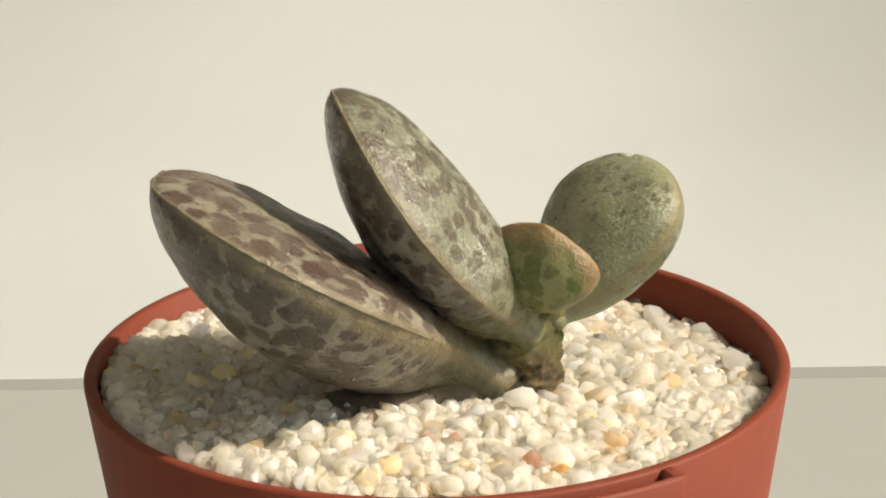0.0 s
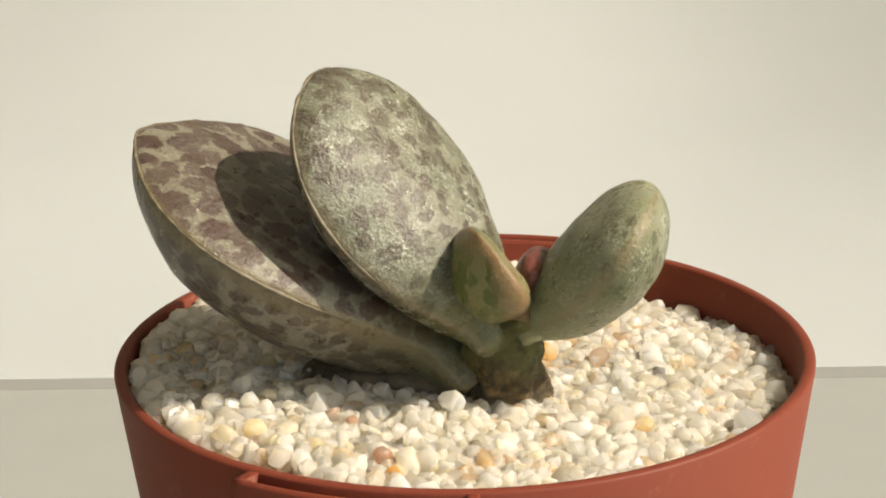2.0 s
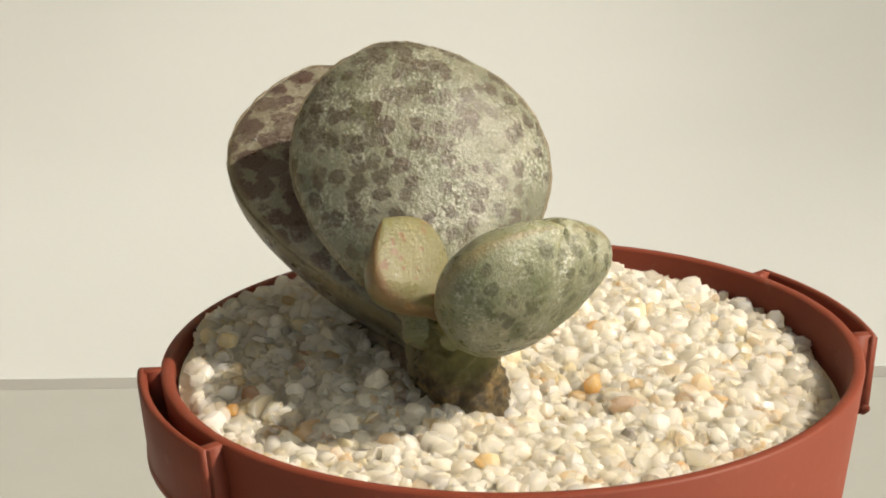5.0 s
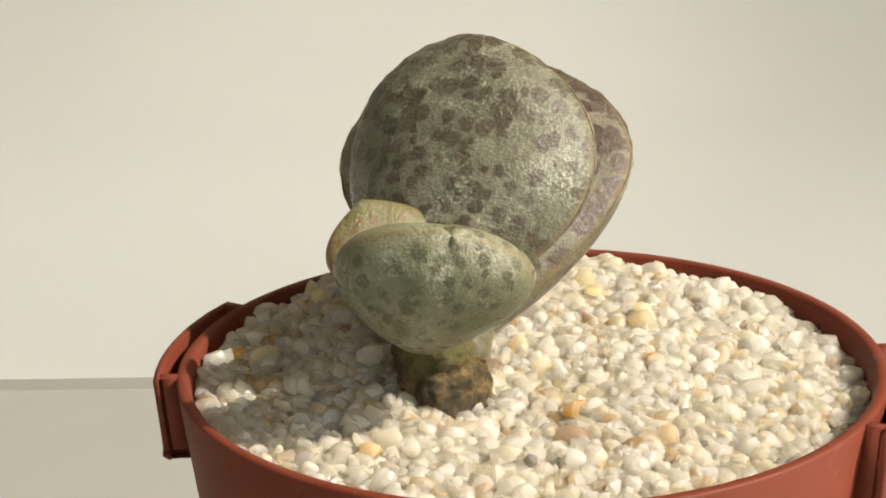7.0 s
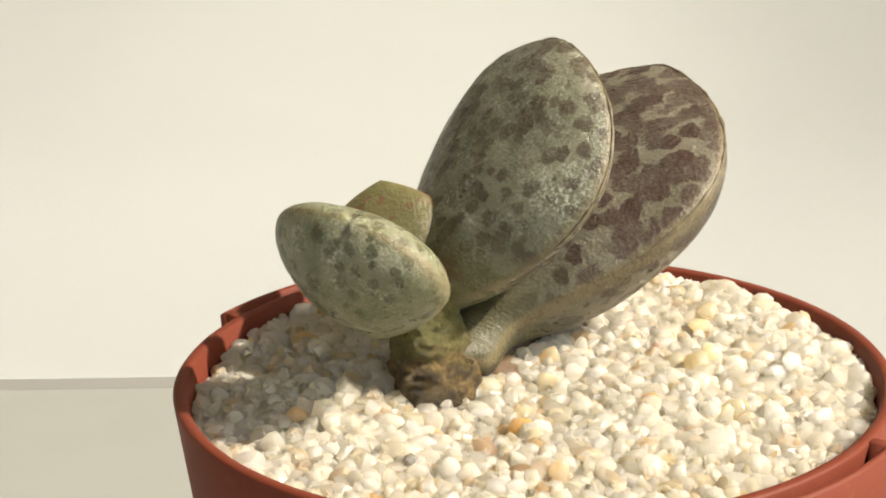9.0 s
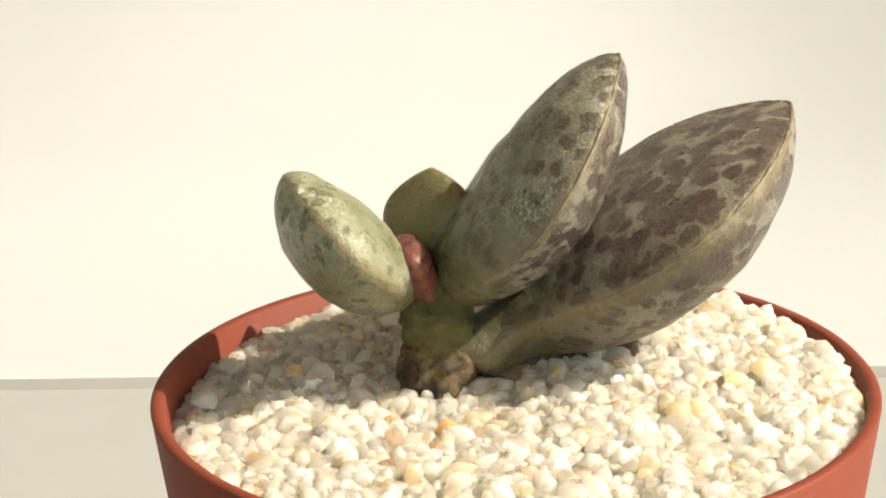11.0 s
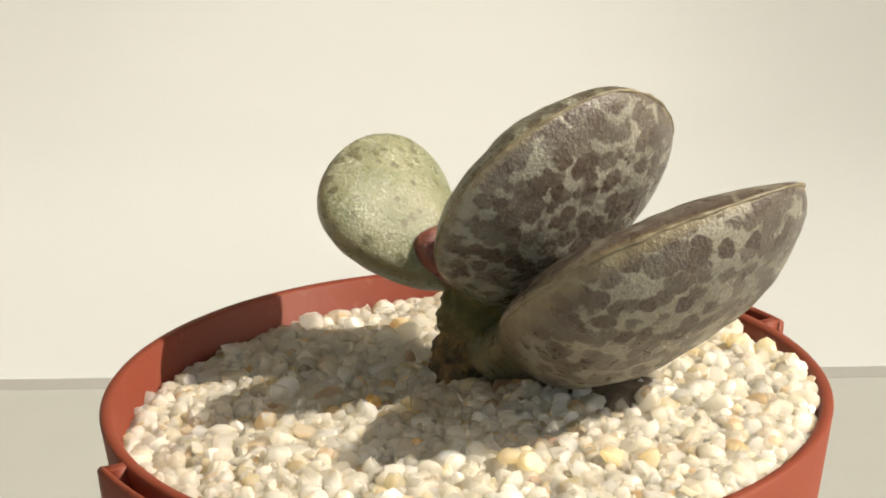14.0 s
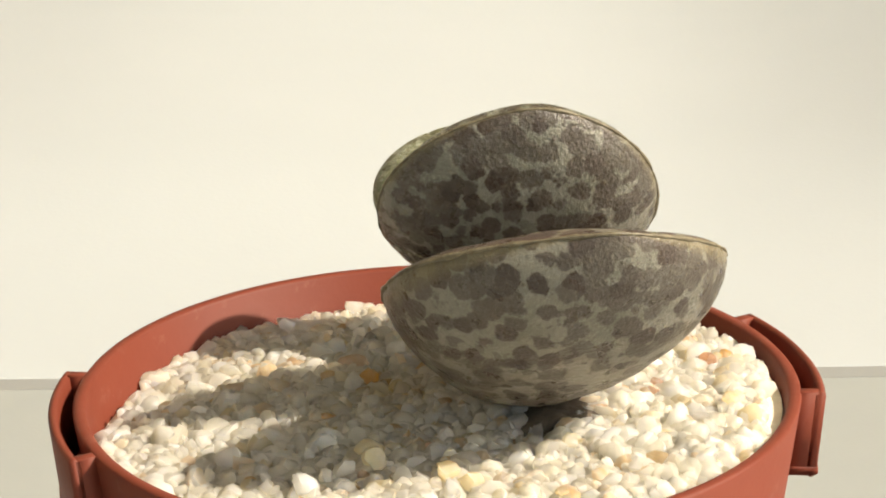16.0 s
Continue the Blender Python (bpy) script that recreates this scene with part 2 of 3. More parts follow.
def swept(section, angles, closed):
    """A bmesh swept round the vertical: section is a closed loop of (radius, height)."""
    bm = bmesh.new()
    rings = [[bm.verts.new((r * math.cos(a), r * math.sin(a), z)) for r, z in section] for a in angles]
    n = len(section)
    pairs = list(zip(rings, rings[1:] + ([rings[0]] if closed else [])))
    for one, two in pairs[: len(rings) if closed else len(rings) - 1]:
        for k in range(n):
            bm.faces.new((one[k], one[(k + 1) % n], two[(k + 1) % n], two[k]))
    if not closed:
        bm.faces.new(rings[0])
        bm.faces.new(rings[-1])
    return bm


# ---- the setting ----
BOARD_Y = 0.1400               # front edge of the white board
structure("table", box(-1.2, 0.75, -0.9, 0.95, -0.03, 0.0), TABLE, "pale grey laminate table top under the pot")
# the board lies on the table behind a flat grey strip, the shade of its gap put into colour
structure("trim", box(-0.9, 0.7, BOARD_Y, BOARD_Y + 0.0046, -0.0006, 0.00006), STRIP, "flat grey strip painted as the shadow gap along the front of the board")
BACK = BOARD_Y + 0.0045


def soft_step(v, lo, hi):
    v = min(1.0, max(0.0, (v - lo) / (hi - lo)))
    return v * v * (3 - 2 * v)


def board_sheet():
    """A thin sheet of card, flat along its front edge; its added curl shapes a light falloff across it."""
    bm = bmesh.new()
    xs = [-0.9 + 0.02 * k for k in range(81)]
    ys = [BACK, BACK + 0.0001, BACK + 0.0008] + [BACK + 0.01 + 0.02 * k for k in range(39)]
    lift, rise = [], 0.0
    for x in xs:                                   # slope across the sheet: down from its left side to brighten it, up to its right to darken it
        lift.append(rise)
        slope = -0.07 * soft_step(x, -0.13, -0.04) * (1 - soft_step(x, 0.0, 0.05)) + 0.24 * soft_step(x, 0.01, 0.10) * (1 - soft_step(x, 0.16, 0.3)) + 0.08 * (1 - soft_step(x, -0.12, -0.06)) * soft_step(x, -0.3, -0.2)
        rise += slope * 0.02
    low = min(lift)
    top, under = [], []
    for j, y in enumerate(ys):
        near = soft_step(y, BACK, BACK + 0.11)
        z = (-0.0002, 0.00012, 0.0002)[j] if j < 3 else 0.0002
        top.append([bm.verts.new((x, y, z + (r - low) * near)) for x, r in zip(xs, lift)])
        under.append([bm.verts.new((x, y, -0.0003 + (r - low) * near)) for x, r in zip(xs, lift)])
    for j in range(len(ys) - 1):
        for i in range(len(xs) - 1):
            bm.faces.new((top[j][i], top[j][i + 1], top[j + 1][i + 1], top[j + 1][i]))
            bm.faces.new((under[j][i], under[j + 1][i], under[j + 1][i + 1], under[j][i + 1]))
    for row, back in ((0, False), (-1, True)):
        for i in range(len(xs) - 1):
            f = (top[row][i], under[row][i], under[row][i + 1], top[row][i + 1])
            bm.faces.new(f[::-1] if back else f)
    return bm


structure("white_board", board_sheet(), WALL, "large cream white card sheet lying on the table behind the pot", True)
# an unseen room added round the table to bounce and limit the light
structure("floor", box(-1.8, 1.1, -2.2, 1.2, -0.80, -0.75), ROOM, "plain pale floor of the unseen added room")
structure("ceiling", box(-1.8, 1.1, -2.2, 1.2, 1.75, 1.80), ROOM, "plain white ceiling of the unseen added room")
structure("wall_left", box(-1.85, -1.8, -2.2, 1.2, -0.75, 1.75), ROOM, "plain white wall of the unseen added room")
structure("wall_back", box(-1.8, 1.1, 1.2, 1.25, -0.75, 1.75), ROOM, "plain white wall of the unseen added room")
# a second, unseen window behind the camera, added to give fill light from the front
structure("wall_front", box(-1.8, 1.1, -2.25, -2.2, -0.75, 0.15), ROOM, "unseen white wall under the added front window")
structure("lintel", box(-1.8, 1.1, -2.25, -2.2, 1.60, 1.75), ROOM, "unseen lintel over the added front window")
structure("pier_3", box(-1.8, -1.2, -2.25, -2.2, 0.15, 1.60), ROOM, "unseen white wall beside the added front window")
structure("pier_4", box(0.7, 1.1, -2.25, -2.2, 0.15, 1.60), ROOM, "unseen white wall beside the added front window")
# the window side, unseen and added to shape the sky light: a low parapet, a lintel and two piers leave a wide opening
# for the sun
structure("wall_window", box(1.1, 1.15, -2.2, 1.2, -0.75, 0.05), ROOM, "unseen low wall under the added window opening")
structure("lintel", box(1.1, 1.15, -2.2, 1.2, 1.65, 1.75), ROOM, "unseen lintel over the added window opening")
structure("pier_1", box(1.1, 1.15, -2.2, -1.7, 0.05, 1.65), ROOM, "unseen wall that narrows the added window opening")
structure("pier_2", box(1.1, 1.15, 0.30, 1.2, 0.05, 1.65), ROOM, "unseen wall that narrows the added window opening")


# ---- pot ----
POT_X, POT_Y = -0.01995 * UNIT, 0.0168 * UNIT
RIM_R, RIM_Z = 0.1672 * UNIT, 0.0200 * UNIT + TOP


def thing(name, label, category):
    return tagged(new(name), label, category)


def round_loop(points, cut):
    """Cuts the corners of a closed loop of (radius, height)."""
    out = []
    for k, p in enumerate(points):
        p, before, after = Vector(p), Vector(points[k - 1]), Vector(points[(k + 1) % len(points)])
        for q in (before, after):
            step = min(cut, (q - p).length * 0.4)
            out.append(tuple(p + (q - p).normalized() * step))
    return out


def build_pot():
    pot = thing("plant_pot", "small round terracotta coloured plastic pot with slotted lugs", "plant pot")
    wall = 0.0062 * UNIT
    section = round_loop([(RIM_R, RIM_Z), (RIM_R - 0.125 * RIM_Z, 0.0035), (RIM_R - 0.125 * RIM_Z - 0.0015, 0.0), (0.0030, 0.0), (0.0030, 0.0016),
                          (RIM_R - 0.125 * RIM_Z - 0.0022, 0.0018), (RIM_R - wall, RIM_Z)], 0.00024)
    turn = [math.tau * k / 160 for k in range(160)]
    body = swept(section, turn, True)
    bmesh.ops.translate(body, verts=body.verts, vec=(POT_X, POT_Y, 0))
    part("body", body, CLAY, pot)
    for start in (-88.5, 91.5):
        a0, a1 = radians(start), radians(start + 35.5)
        n = 28
        band_in, band_out = 0.1737 * UNIT, 0.1782 * UNIT
        low = RIM_Z - 0.0084
        lug = round_loop([(band_out, RIM_Z - 0.0001), (band_out - 0.0007, low), (band_in - 0.0007, low), (band_in, RIM_Z - 0.0001)], 0.0003)
        bm = swept(lug, [a0 + (a1 - a0) * k / n for k in range(n + 1)], False)
        bmesh.ops.translate(bm, verts=bm.verts, vec=(POT_X, POT_Y, 0))
        band = part("lug", bm, CLAY, pot)
        for a, s in ((a0, 1), (a1, -1)):
            wide = s * 0.0011 / RIM_R
            cheek = round_loop([(band_in + 0.0004, RIM_Z - 0.00012), (band_in - 0.0003, low + 0.0001), (RIM_R - 0.0016, low + 0.0001), (RIM_R - 0.0004, RIM_Z - 0.00012)], 0.0002)
            bm = swept(cheek, [a + wide * k / 3 for k in range(4)], False)
            bmesh.ops.translate(bm, verts=bm.verts, vec=(POT_X, POT_Y, 0))
            part("cheek", bm, CLAY, band)
        floor = round_loop([(band_in + 0.0004, low + 0.0010), (band_in + 0.0004, low + 0.0002), (RIM_R - 0.0020, low + 0.0002), (RIM_R - 0.0020, low + 0.0010)], 0.0002)
        bm = swept(floor, [a0 + (a1 - a0) * k / n for k in range(n + 1)], False)
        bmesh.ops.translate(bm, verts=bm.verts, vec=(POT_X, POT_Y, 0))
        part("ledge", bm, CLAY, band)
    return pot


# ---- plant ----
def profile(u, a, b):
    m = a / (a + b)
    return (u ** a * (1 - u) ** b) / (m ** a * (1 - m) ** b)


def leaf_surface(base, tip, roll, width, front, back, bend, pa, pb, bow, twist, root, sharp, stalk=1.0):
    """A function (u, v, side) -> place on a leaf: u from base to tip, v across from -1 to 1, side 1 the upper face."""
    base, tip = Vector(base), Vector(tip)
    a = tip - base
    length = a.length
    a.normalize()
    e1 = a.cross(Vector((0, 0, 1))).normalized()
    e2 = e1.cross(a)
    w = math.cos(roll) * e1 + math.sin(roll) * e2
    n = -math.sin(roll) * e1 + math.cos(roll) * e2

    def soft(p, q):
        return (p ** 7 + q ** 7) ** (1 / 7)

    root = Vector(root)

    def surface(u, v, side):
        # below zero the stalk runs on to its root in the stem
        taper = 1 - 0.45 * min(1.0, max(0.0, -u))
        start = base + (root - base) * min(1.0, max(0.0, -u))
        u = min(max(u, 1e-4), 1.0)
        half = width * taper * soft(profile(u, pa, pb), 0.28 * min(stalk, 1.0) * (1 - u) ** 1.5 * (1 - u ** 4))
        foot = max(0.0, 1 - u / 0.20)              # the foot is round, the blade flat above
        depth = front if side > 0 else back
        depth += ((front + back) / 2 - depth) * foot
        thick = depth * taper * soft(profile(u, pa * 0.6, pb), 0.35 * stalk * (1 - u) ** 1.2)
        z = side * thick * max(0.0, 1 - abs(v) ** 2.2) ** (sharp + (0.5 - sharp) * foot) + bend * 4 * u * (1 - u) + twist * v * half * (u - 0.5)
        return at(*(start + a * (length * u) + w * (half * v + bow * 4 * u * (1 - u)) + n * z)), n
    return surface


def build_leaf(plant, name, numbers, material, label, seed, ridge=0.0, bumps=0.0006, notch=0.0, under=None):
    surface = leaf_surface(*numbers)
    way = (at(*numbers[1]) - at(*numbers[0])).normalized()
    rows, cols = 64, 22
    us = [-1.0, -0.8, -0.6, -0.4, -0.2, -0.05] + [0.015 + 0.985 * (1 - (1 - k / rows) ** 1.7) for k in range(rows + 1)]
    vs = [math.sin(math.pi / 2 * (2 * k / cols - 1)) for k in range(cols + 1)]
    verts, uvs, faces = [], [], []
    ring = 2 * cols
    for u in us:
        for k in range(ring):
            side, j = (1, k) if k <= cols else (-1, ring - k)
            v = vs[j]
            p, n = surface(u, v, side)
            q = p * 150 + Vector((seed * 7.3, 0, 0))
            lift = noise.noise(q) * bumps * 0.7 + noise.noise(q * 2.7) * bumps * 0.3
            lift *= max(0.0, 1 - abs(v) ** 6) * min(1.0, (1 - u) * 8 + 0.15)
            p = p - way * (notch * math.exp(-((v - 0.12) / 0.20) ** 2) * soft_step(u, 0.86, 0.995))
            verts.append(p + n * (side * lift))
            uvs.append((max(u, 0.0), v * 0.5 + 0.5))
    for r in range(len(us) - 1):
        for k in range(ring):
            a, b = r * ring + k, r * ring + (k + 1) % ring
            faces.append((a, b, b + ring, a + ring))
    faces.append(tuple(range(ring))[::-1])
    me = mesh_from(name, verts, faces, material)
    if under:
        me.materials.append(under)
        for face in me.polygons:
            if face.index < (len(us) - 1) * ring and face.index % ring >= cols:
                face.material_index = 1
    layer = me.uv_layers.new(name="skin")
    for loop in me.loops:
        layer.data[loop.index].uv = uvs[loop.vertex_index]
    leaf = part(name, me, material, plant, label)
    if ridge:
        path = [(u, -1) for u in us if u > 0.30] + [(u, 1) for u in reversed(us) if u > 0.30]
        verts, faces = [], []
        sides = 6
        places = []
        for u, v in path:
            p, n = surface(u, v, 1)
            places.append((p, n))
        for k, (p, n) in enumerate(places):
            along = (places[min(k + 1, len(places) - 1)][0] - places[max(k - 1, 0)][0]).normalized()
            n = (n - along * n.dot(along)).normalized()
            out = along.cross(n)
            thin = ridge * (0.62 + 0.62 * noise.noise(p * 620) + 0.3 * noise.noise(p * 1700)) * min(1.0, 0.15 + min(k, len(places) - 1 - k) / 9)
            for s in range(sides):
                c = math.tau * s / sides
                verts.append(p + n * (math.cos(c) * thin) + out * (math.sin(c) * thin))
        for k in range(len(places) - 1):
            for s in range(sides):
                faces.append((k * sides + s, k * sides + (s + 1) % sides, (k + 1) * sides + (s + 1) % sides, (k + 1) * sides + s))
        faces.append(tuple(range(sides)))
        faces.append(tuple(range(len(verts) - sides, len(verts))))
        me = mesh_from("margin", verts, faces, MARGIN)
        part("margin", me, MARGIN, leaf, "thin brownish horny margin")
    return leaf


def lump(rings, sides, seed, rough, material, name, plant, label=""):
    """A knobbly stalk through rings of (x, y, z, radius)."""
    verts, faces = [], []
    fine = []
    steps = 7
    for k in range(len(rings) - 1):
        for s in range(steps):
            f = s / steps
            fine.append([p + (q - p) * f for p, q in zip(rings[k], rings[k + 1])])
    fine.append(list(rings[-1]))
    for x, y, z, r in fine:
        c = at(x, y, z)
        for s in range(sides):
            ang = math.tau * s / sides
            way = Vector((math.cos(ang), math.sin(ang), 0))
            p = c + way * (r * UNIT)
            q = p * 230 + Vector((seed * 3.1, 0, 0))
            verts.append(p + way * ((noise.noise(q) * 0.6 + noise.noise(q * 3) * 0.4 + noise.noise(q * 8) * 0.2) * rough))
    for k in range(len(fine) - 1):
        for s in range(sides):
            a, b = k * sides + s, k * sides + (s + 1) % sides
            faces.append((a, b, b + sides, a + sides))
    faces.append(tuple(range(len(verts) - sides, len(verts))))
    faces.append(tuple(range(sides))[::-1])
    return part(name, mesh_from(name, verts, faces, material), material, plant, label)


# base, tip, roll, half width, depth above and below, sag, swell towards base and tip, sideways bow, twist, root, edge
LEAF_LOW = ((0.0037, -0.0150, 0.0226), (-0.1370, -0.0757, 0.1330), 0.0265, 0.0731, 0.0130, 0.0474, 0.0064, 1.2388, 0.7748, 0.0071, 0.1060, (0.0235, -0.0075, 0.0240), 0.5619, 1.3500)
LEAF_HIGH = ((0.0229, -0.0196, 0.0453), (-0.0615, -0.0359, 0.1626), 0.0120, 0.0618, 0.0283, 0.0255, -0.0073, 0.8586, 0.6034, 0.0072, 0.0238, (0.0230, -0.0100, 0.0340), 0.7416, 0.9969)
LEAF_ROUND = ((0.0327, -0.0121, 0.0459), (0.0748, 0.0341, 0.1121), 0.2274, 0.0442, 0.0184, 0.0245, -0.0022, 1.0123, 0.5059, 0.0026, 0.1184, (0.0225, -0.0095, 0.0400), 0.5920, 0.7500)
LEAF_YOUNG = ((0.0360, -0.0146, 0.0573), (0.0298, -0.0432, 0.1039), 0.3431, 0.0272, 0.0095, 0.0200, -0.0021, 1.3908, 0.9374, 0.0009, -0.0438, (0.0248, -0.0016, 0.0488), 0.4899, 0.7074)
LEAF_RED = ((0.0235, -0.002, 0.053), (0.0345, 0.0030, 0.0810), 0.0, 0.0180, 0.009, 0.011, 0.0, 0.75, 0.27, 0.0, 0.0, (0.0215, -0.003, 0.040), 0.55, 0.85)


def tube(points, sides, seed, rough, material, name, plant, label=""):
    """A knobbly lying stub through (x, y, z, radius), with a blunt end."""
    fine = []
    for k in range(len(points) - 1):
        fine += [[p + (q - p) * f / 6 for p, q in zip(points[k], points[k + 1])] for f in range(6)]
    fine.append(list(points[-1]))
    along = (at(*points[-1][:3]) - at(*points[0][:3])).normalized()
    side = along.cross(Vector((0, 0, 1))).normalized()
    up = side.cross(along)
    verts, faces = [], []
    for k, (x, y, z, r) in enumerate(fine):
        wide = 1 + 1.3 * min(1.0, k / 14)          # flattens away from the stem
        for s in range(sides):
            c = math.tau * s / sides
            way = side * (math.cos(c) * wide) + up * math.sin(c)
            p = at(x, y, z) + way * (r * UNIT)
            verts.append(p + way * (noise.noise(p * 260 + Vector((seed, 0, 0))) * rough))
    for k in range(len(fine) - 1):
        for s in range(sides):
            a, b = k * sides + s, k * sides + (s + 1) % sides
            faces.append((a, b, b + sides, a + sides))
    faces += [tuple(range(sides))[::-1], tuple(range(len(verts) - sides, len(verts)))]
    return part(name, mesh_from(name, verts, faces, material), material, plant, label)


def build_plant():
    plant = thing("succulent", "small succulent with fat mottled grey-green leaves growing in sand", "plant")
    lump([(0.020, -0.009, -0.014, 0.0185), (0.020, -0.009, -0.004, 0.0200), (0.020, -0.009, 0.006, 0.0205), (0.0200, -0.009, 0.014, 0.0208), (0.0200, -0.009, 0.021, 0.0202), (0.0200, -0.009, 0.0265, 0.0188), (0.0203, -0.010, 0.029, 0.0170),
          (0.0205, -0.010, 0.033, 0.0178), (0.021, -0.010, 0.038, 0.0180), (0.0215, -0.010, 0.042, 0.0166), (0.023, -0.010, 0.047, 0.0165), (0.0255, -0.010, 0.055, 0.0145), (0.028, -0.010, 0.062, 0.0100), (0.029, -0.010, 0.067, 0.0040)], 72, 1, 0.0016, BARK,
         "stem", plant, "short corky brown stem, green near the top")
    tube([(0.015, -0.012, 0.018, 0.011), (-0.020, -0.026, 0.017, 0.0082), (-0.050, -0.041, 0.017, 0.0085), (-0.064, -0.048, 0.017, 0.0080), (-0.069, -0.050, 0.017, 0.0045)],
         20, 4, 0.0004, DRY, "stub", plant, "dry grey-brown stub lying on the sand")
    low = build_leaf(plant, "leaf", LEAF_LOW, BIG_SKIN, "large thick low leaf, grey-green with purple-brown blotches", 1, 0.00027, under=BIG_UNDER)
    speck = bmesh.new()
    bmesh.ops.create_icosphere(speck, subdivisions=2, radius=0.00014)
    goal, skin = at(-0.0773, -0.1037, 0.1134), leaf_surface(*LEAF_LOW)
    spot = min((skin(u / 40, v / 20, 1)[0] for u in range(41) for v in range(-19, 20)), key=lambda q: (q - goal).length)
    bmesh.ops.translate(speck, verts=speck.verts, vec=spot)
    part("speck", speck, WHITE, low, "tiny white speck of dust")
    build_leaf(plant, "leaf", LEAF_HIGH, MID_SKIN, "thick upright leaf, silvery green with brown spots", 2, 0.00024, under=MID_UNDER)
    build_leaf(plant, "leaf", LEAF_ROUND, ROUND_INNER, "plump pale green leaf with silvery bloom and a notched tip", 3, 0.0, notch=0.0006, under=ROUND_SKIN)
    build_leaf(plant, "leaf", LEAF_YOUNG, YOUNG_INNER, "small yellow-green young leaf with pinkish edges", 4, 0.0, under=YOUNG_SKIN)
    build_leaf(plant, "leaf", LEAF_RED, RED_SKIN, "tiny reddish new leaf", 5, 0.0, 0.0003)
    return plant


# ---- sand ----
def sand_height(x, y):
    """Height of the sand, in the plan's units, round the stem at its crown."""
    dx, dy = x - POT_X / UNIT, y - POT_Y / UNIT
    dip = 0.0085 * math.exp(-((x - 0.016) ** 2 + (y - 0.026) ** 2) / 0.036 ** 2)       # washed out behind the stem
    return 0.0138 - dip - 0.036 * dx - 0.056 * dy - 0.24 * (dx * dx + dy * dy) + 0.0035 * noise.noise(Vector((x * 22, y * 22, 3.0)))


def grain_shapes(count):
    """Worn quartz grains: balls cut by random planes, as arrays of places and faces."""
    made = []
    dice = random.Random(5)
    for _ in range(count):
        bm = bmesh.new()
        bmesh.ops.create_icosphere(bm, subdivisions=2, radius=1)
        cuts = [(Vector((dice.gauss(0, 1), dice.gauss(0, 1), dice.gauss(0, 1))).normalized(), dice.uniform(0.45, 0.84)) for _ in range(9)]
        for v in bm.verts:
            d = v.co.normalized()
            total = 1.0
            for way, off in cuts:
                total += max(0.0, d.dot(way) / off) ** 20
            v.co = d * (total ** (-1 / 20) * (1.03 + dice.random() * 0.03))
        bm.verts.index_update()
        made.append((np.array([v.co[:] for v in bm.verts]), np.array([[v.index for v in f.verts] for f in bm.faces])))
        bm.free()
    return made


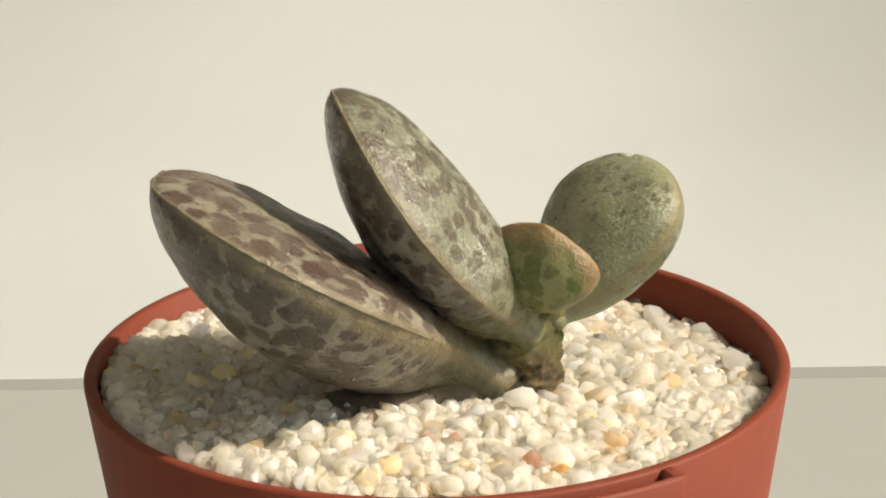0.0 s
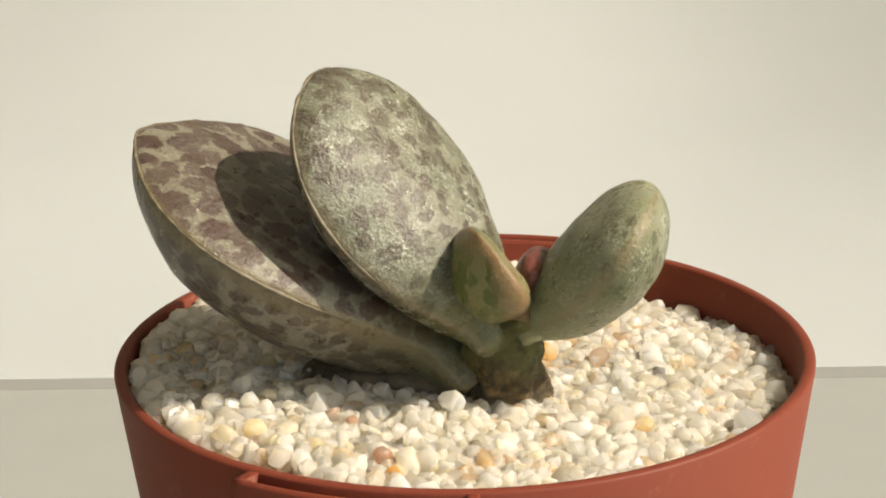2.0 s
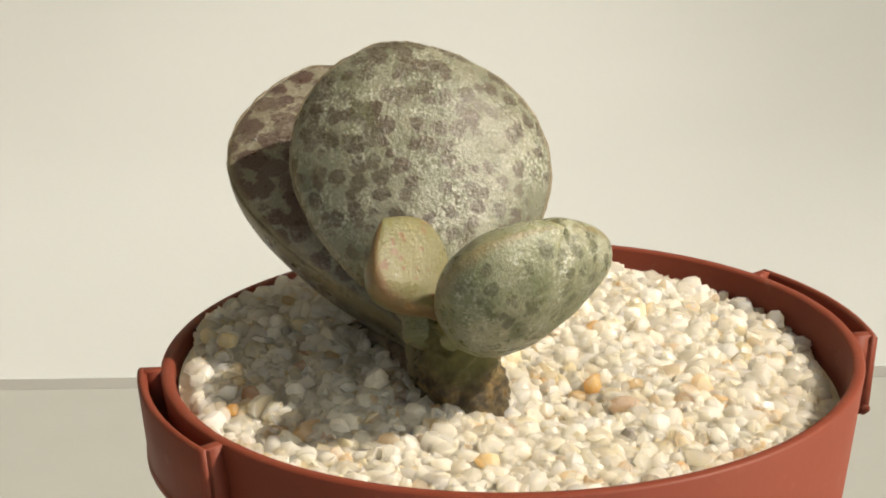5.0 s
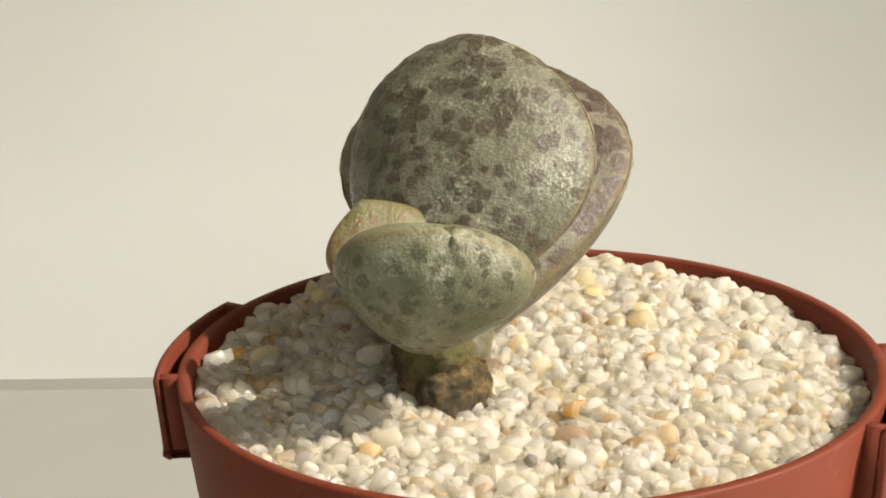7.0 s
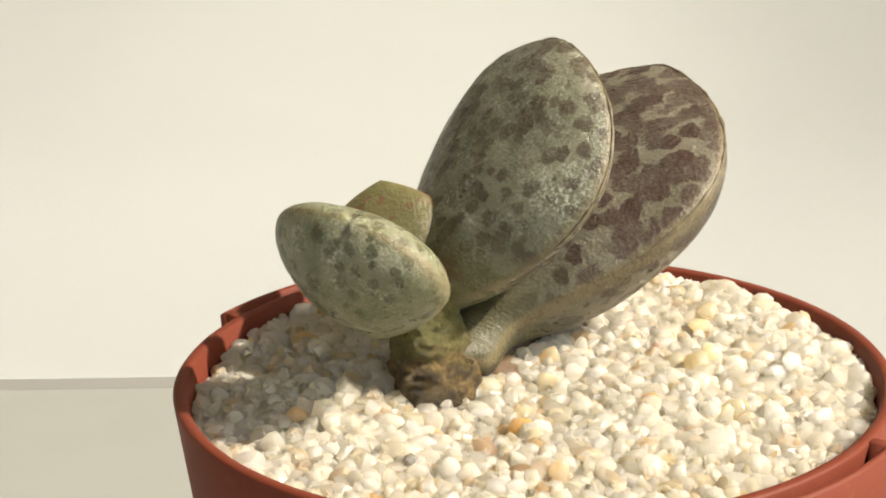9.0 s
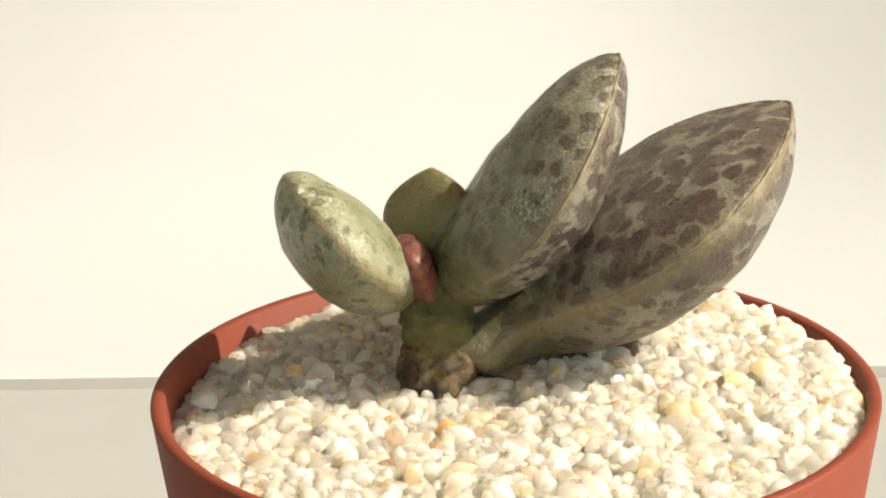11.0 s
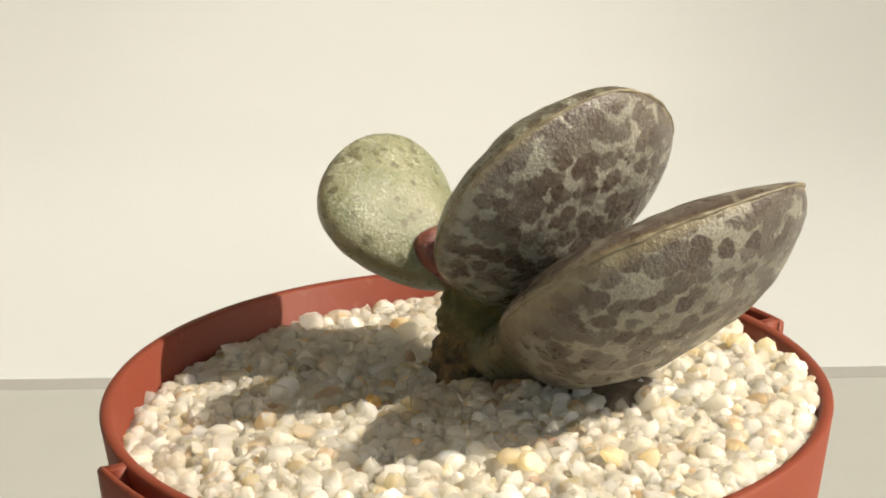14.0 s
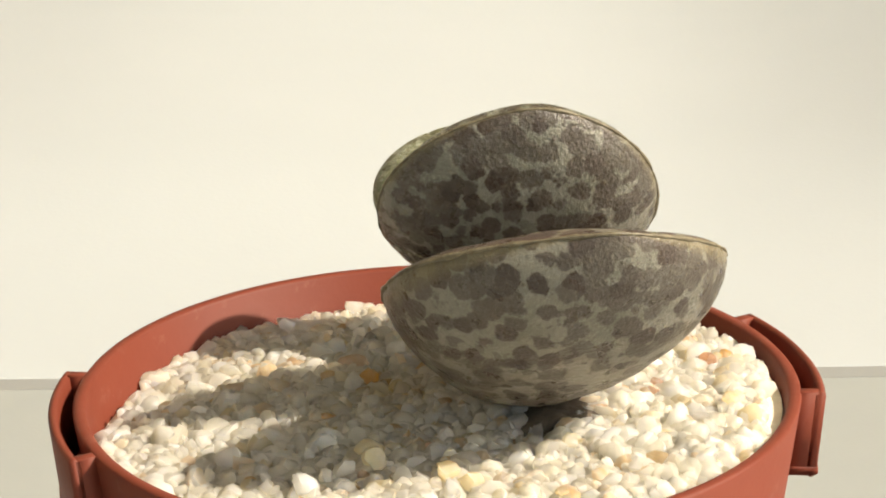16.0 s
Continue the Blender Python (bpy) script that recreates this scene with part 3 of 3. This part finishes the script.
def build_sand():
    sand = thing("sand", "coarse pale quartz sand filling the pot, some yellow grains", "sand")
    inner = 0.1588 * UNIT
    # bed under the grains
    verts, faces, n = [], [], 64
    radii = [inner * k / 14 for k in range(15)]
    for r in radii[1:]:
        for k in range(n):
            a = math.tau * k / n
            x, y = POT_X + r * math.cos(a), POT_Y + r * math.sin(a)
            verts.append(at(x / UNIT, y / UNIT, sand_height(x / UNIT, y / UNIT) - 0.0040))
    verts.append(at(POT_X / UNIT, POT_Y / UNIT, 0.0083))
    for j in range(13):
        for k in range(n):
            a, b = j * n + k, j * n + (k + 1) % n
            faces.append((a, b, b + n, a + n))
    for k in range(n):
        faces.append((len(verts) - 1, (k + 1) % n, k)[::-1])
    part("bed", mesh_from("bed", verts, faces, BED), BED, sand)
    shapes = grain_shapes(14)
    dice = random.Random(11)
    spots = []
    for layer, (step, drop) in enumerate(((1.13, 0.0), (1.17, 0.42))):
        step *= 0.001
        m = int(inner / step) + 2
        for i in range(-m, m + 1):
            for j in range(-m, m + 1):
                x = (i + 0.5 * (j % 2)) * step + dice.uniform(-0.36, 0.36) * step
                y = j * step * 0.87 + dice.uniform(-0.36, 0.36) * step
                if math.hypot(x, y) > inner - 0.0003:
                    continue
                size = 0.00090 * math.exp(dice.gauss(0, 0.27)) * (1.0 + 0.1 * layer)
                size = min(size, 0.00155)
                far, most = math.hypot(x, y), 0.0325 - 1.35 * size       # no grain reaches through the pot
                if far > most:
                    x, y = x * most / far, y * most / far
                spots.append((x + POT_X, y + POT_Y, -drop * 0.001 + dice.gauss(0, 0.00017), size, layer))
    alone, rest = [], []
    for s in spots:
        # the ring of the plan that passes nearest to the lens stays apart, grain by grain
        d = math.hypot(s[0] - POT_X, s[1] - POT_Y)
        (alone if s[4] == 0 and d > inner * 0.90 else rest).append(s)
    extra = alone[300:]
    alone, rest = alone[:300], rest + extra
    all_v, all_f, count = [], [], 0
    for x, y, z, size, layer in rest:
        pts, tri = shapes[dice.randrange(len(shapes))]
        q = Euler((dice.uniform(0, 6.28), dice.uniform(0, 6.28), dice.uniform(0, 6.28))).to_matrix()
        stretch = np.array((dice.uniform(0.75, 1.05), dice.uniform(0.8, 1.15), dice.uniform(0.95, 1.4))) * size
        p = (pts * stretch) @ np.array(q).T
        c = at(x / UNIT, y / UNIT, sand_height(x / UNIT, y / UNIT))
        all_v.append(p + np.array((c.x, c.y, c.z + z)))
        all_f.append(tri + count)
        count += len(pts)
    me = bpy.data.meshes.new("grains")
    v, f = np.concatenate(all_v), np.concatenate(all_f)
    me.vertices.add(len(v))
    me.vertices.foreach_set("co", v.ravel())
    me.loops.add(f.size)
    me.loops.foreach_set("vertex_index", f.ravel())
    me.polygons.add(len(f))
    me.polygons.foreach_set("loop_start", np.arange(0, f.size, 3))
    me.update()
    me.polygons.foreach_set("use_smooth", np.ones(len(f), bool))
    me.set_sharp_from_angle(angle=radians(38))
    me.materials.append(SAND)
    tagged(part("grains", me, SAND, sand), kind="stuff")
    bases = [mesh_from("sand_grain", pts * 0.001, tri.tolist(), GRAIN) for pts, tri in shapes]
    for x, y, z, size, layer in alone:
        ob = part("sand_grain", bases[dice.randrange(len(bases))], GRAIN, sand)
        c = at(x / UNIT, y / UNIT, sand_height(x / UNIT, y / UNIT))
        ob.matrix_basis = Matrix.LocRotScale((c.x, c.y, c.z + z), Euler((dice.uniform(0, 6.28), dice.uniform(0, 6.28), dice.uniform(0, 6.28))),
                                             (1000 * size * dice.uniform(0.8, 1.05), 1000 * size * dice.uniform(0.85, 1.1), 1000 * size * dice.uniform(0.95, 1.35)))
    # grains that stand out: plan place, radius in mm, material
    for x, y, mm, material, label in ((0.003, 0.054, 1.25, AMBER, "amber grain"), (-0.131, -0.014, 1.4, BUFF, "buff grain"), (-0.120, -0.004, 1.3, BUFF, "buff grain"),
                                      (-0.0898, 0.0092, 0.75, RUSSET, "russet grain"), (0.033, -0.110, 1.1, BUFF, "yellow grain"), (0.022, -0.106, 1.1, RUSSET, "reddish grain"),
                                      (-0.022, -0.083, 0.9, RUSSET, "reddish grain"), (0.019, -0.048, 1.75, WHITE, "large white grain"), (-0.050, 0.025, 1.3, WHITE, "large white grain"),
                                      (0.1225, 0.061, 0.8, DARK, "dark grain"), (-0.1045, 0.0961, 1.5, WHITE, "large clear grain"), (-0.136, 0.055, 1.5, WHITE, "large clear grain"),
                                      (-0.1076, 0.030, 1.4, BUFF, "buff grain"), (-0.098, 0.034, 1.4, BUFF, "buff grain"), (0.125, 0.033, 1.6, WHITE, "white grain"),
                                      (-0.038, -0.118, 1.3, BUFF, "buff grain"), (-0.0105, -0.0835, 0.9, RUSSET, "russet grain"), (0.060, 0.064, 1.0, DARK, "grey grain"),
                                      (0.0349, -0.1142, 1.0, AMBER, "amber grain"), (-0.060, 0.060, 0.9, AMBER, "amber grain")):
        pts, tri = shapes[dice.randrange(len(shapes))]
        ob = part("sand_grain", mesh_from("sand_grain", pts * 0.001, tri.tolist(), material), material, sand, label)
        c = at(x, y, sand_height(x, y))
        size = mm * 0.001
        ob.matrix_basis = Matrix.LocRotScale((c.x, c.y, c.z + size * 0.55), Euler((dice.uniform(0, 6.28), dice.uniform(0, 6.28), dice.uniform(0, 6.28))),
                                             (mm * 0.95, mm * 0.85, mm * 1.05))
    return sand


POT = build_pot()
PLANT = build_plant()
FILL = build_sand()


def motions():
    """The pot turns, and its sand and plant with it."""
    rows = [(k * 0.5, pose(0, 0, 0, 0, 0, -SPIN * k * 0.5)) for k in range(33)]
    for ob in (POT, PLANT, FILL):
        walk(ob, rows)


motions()
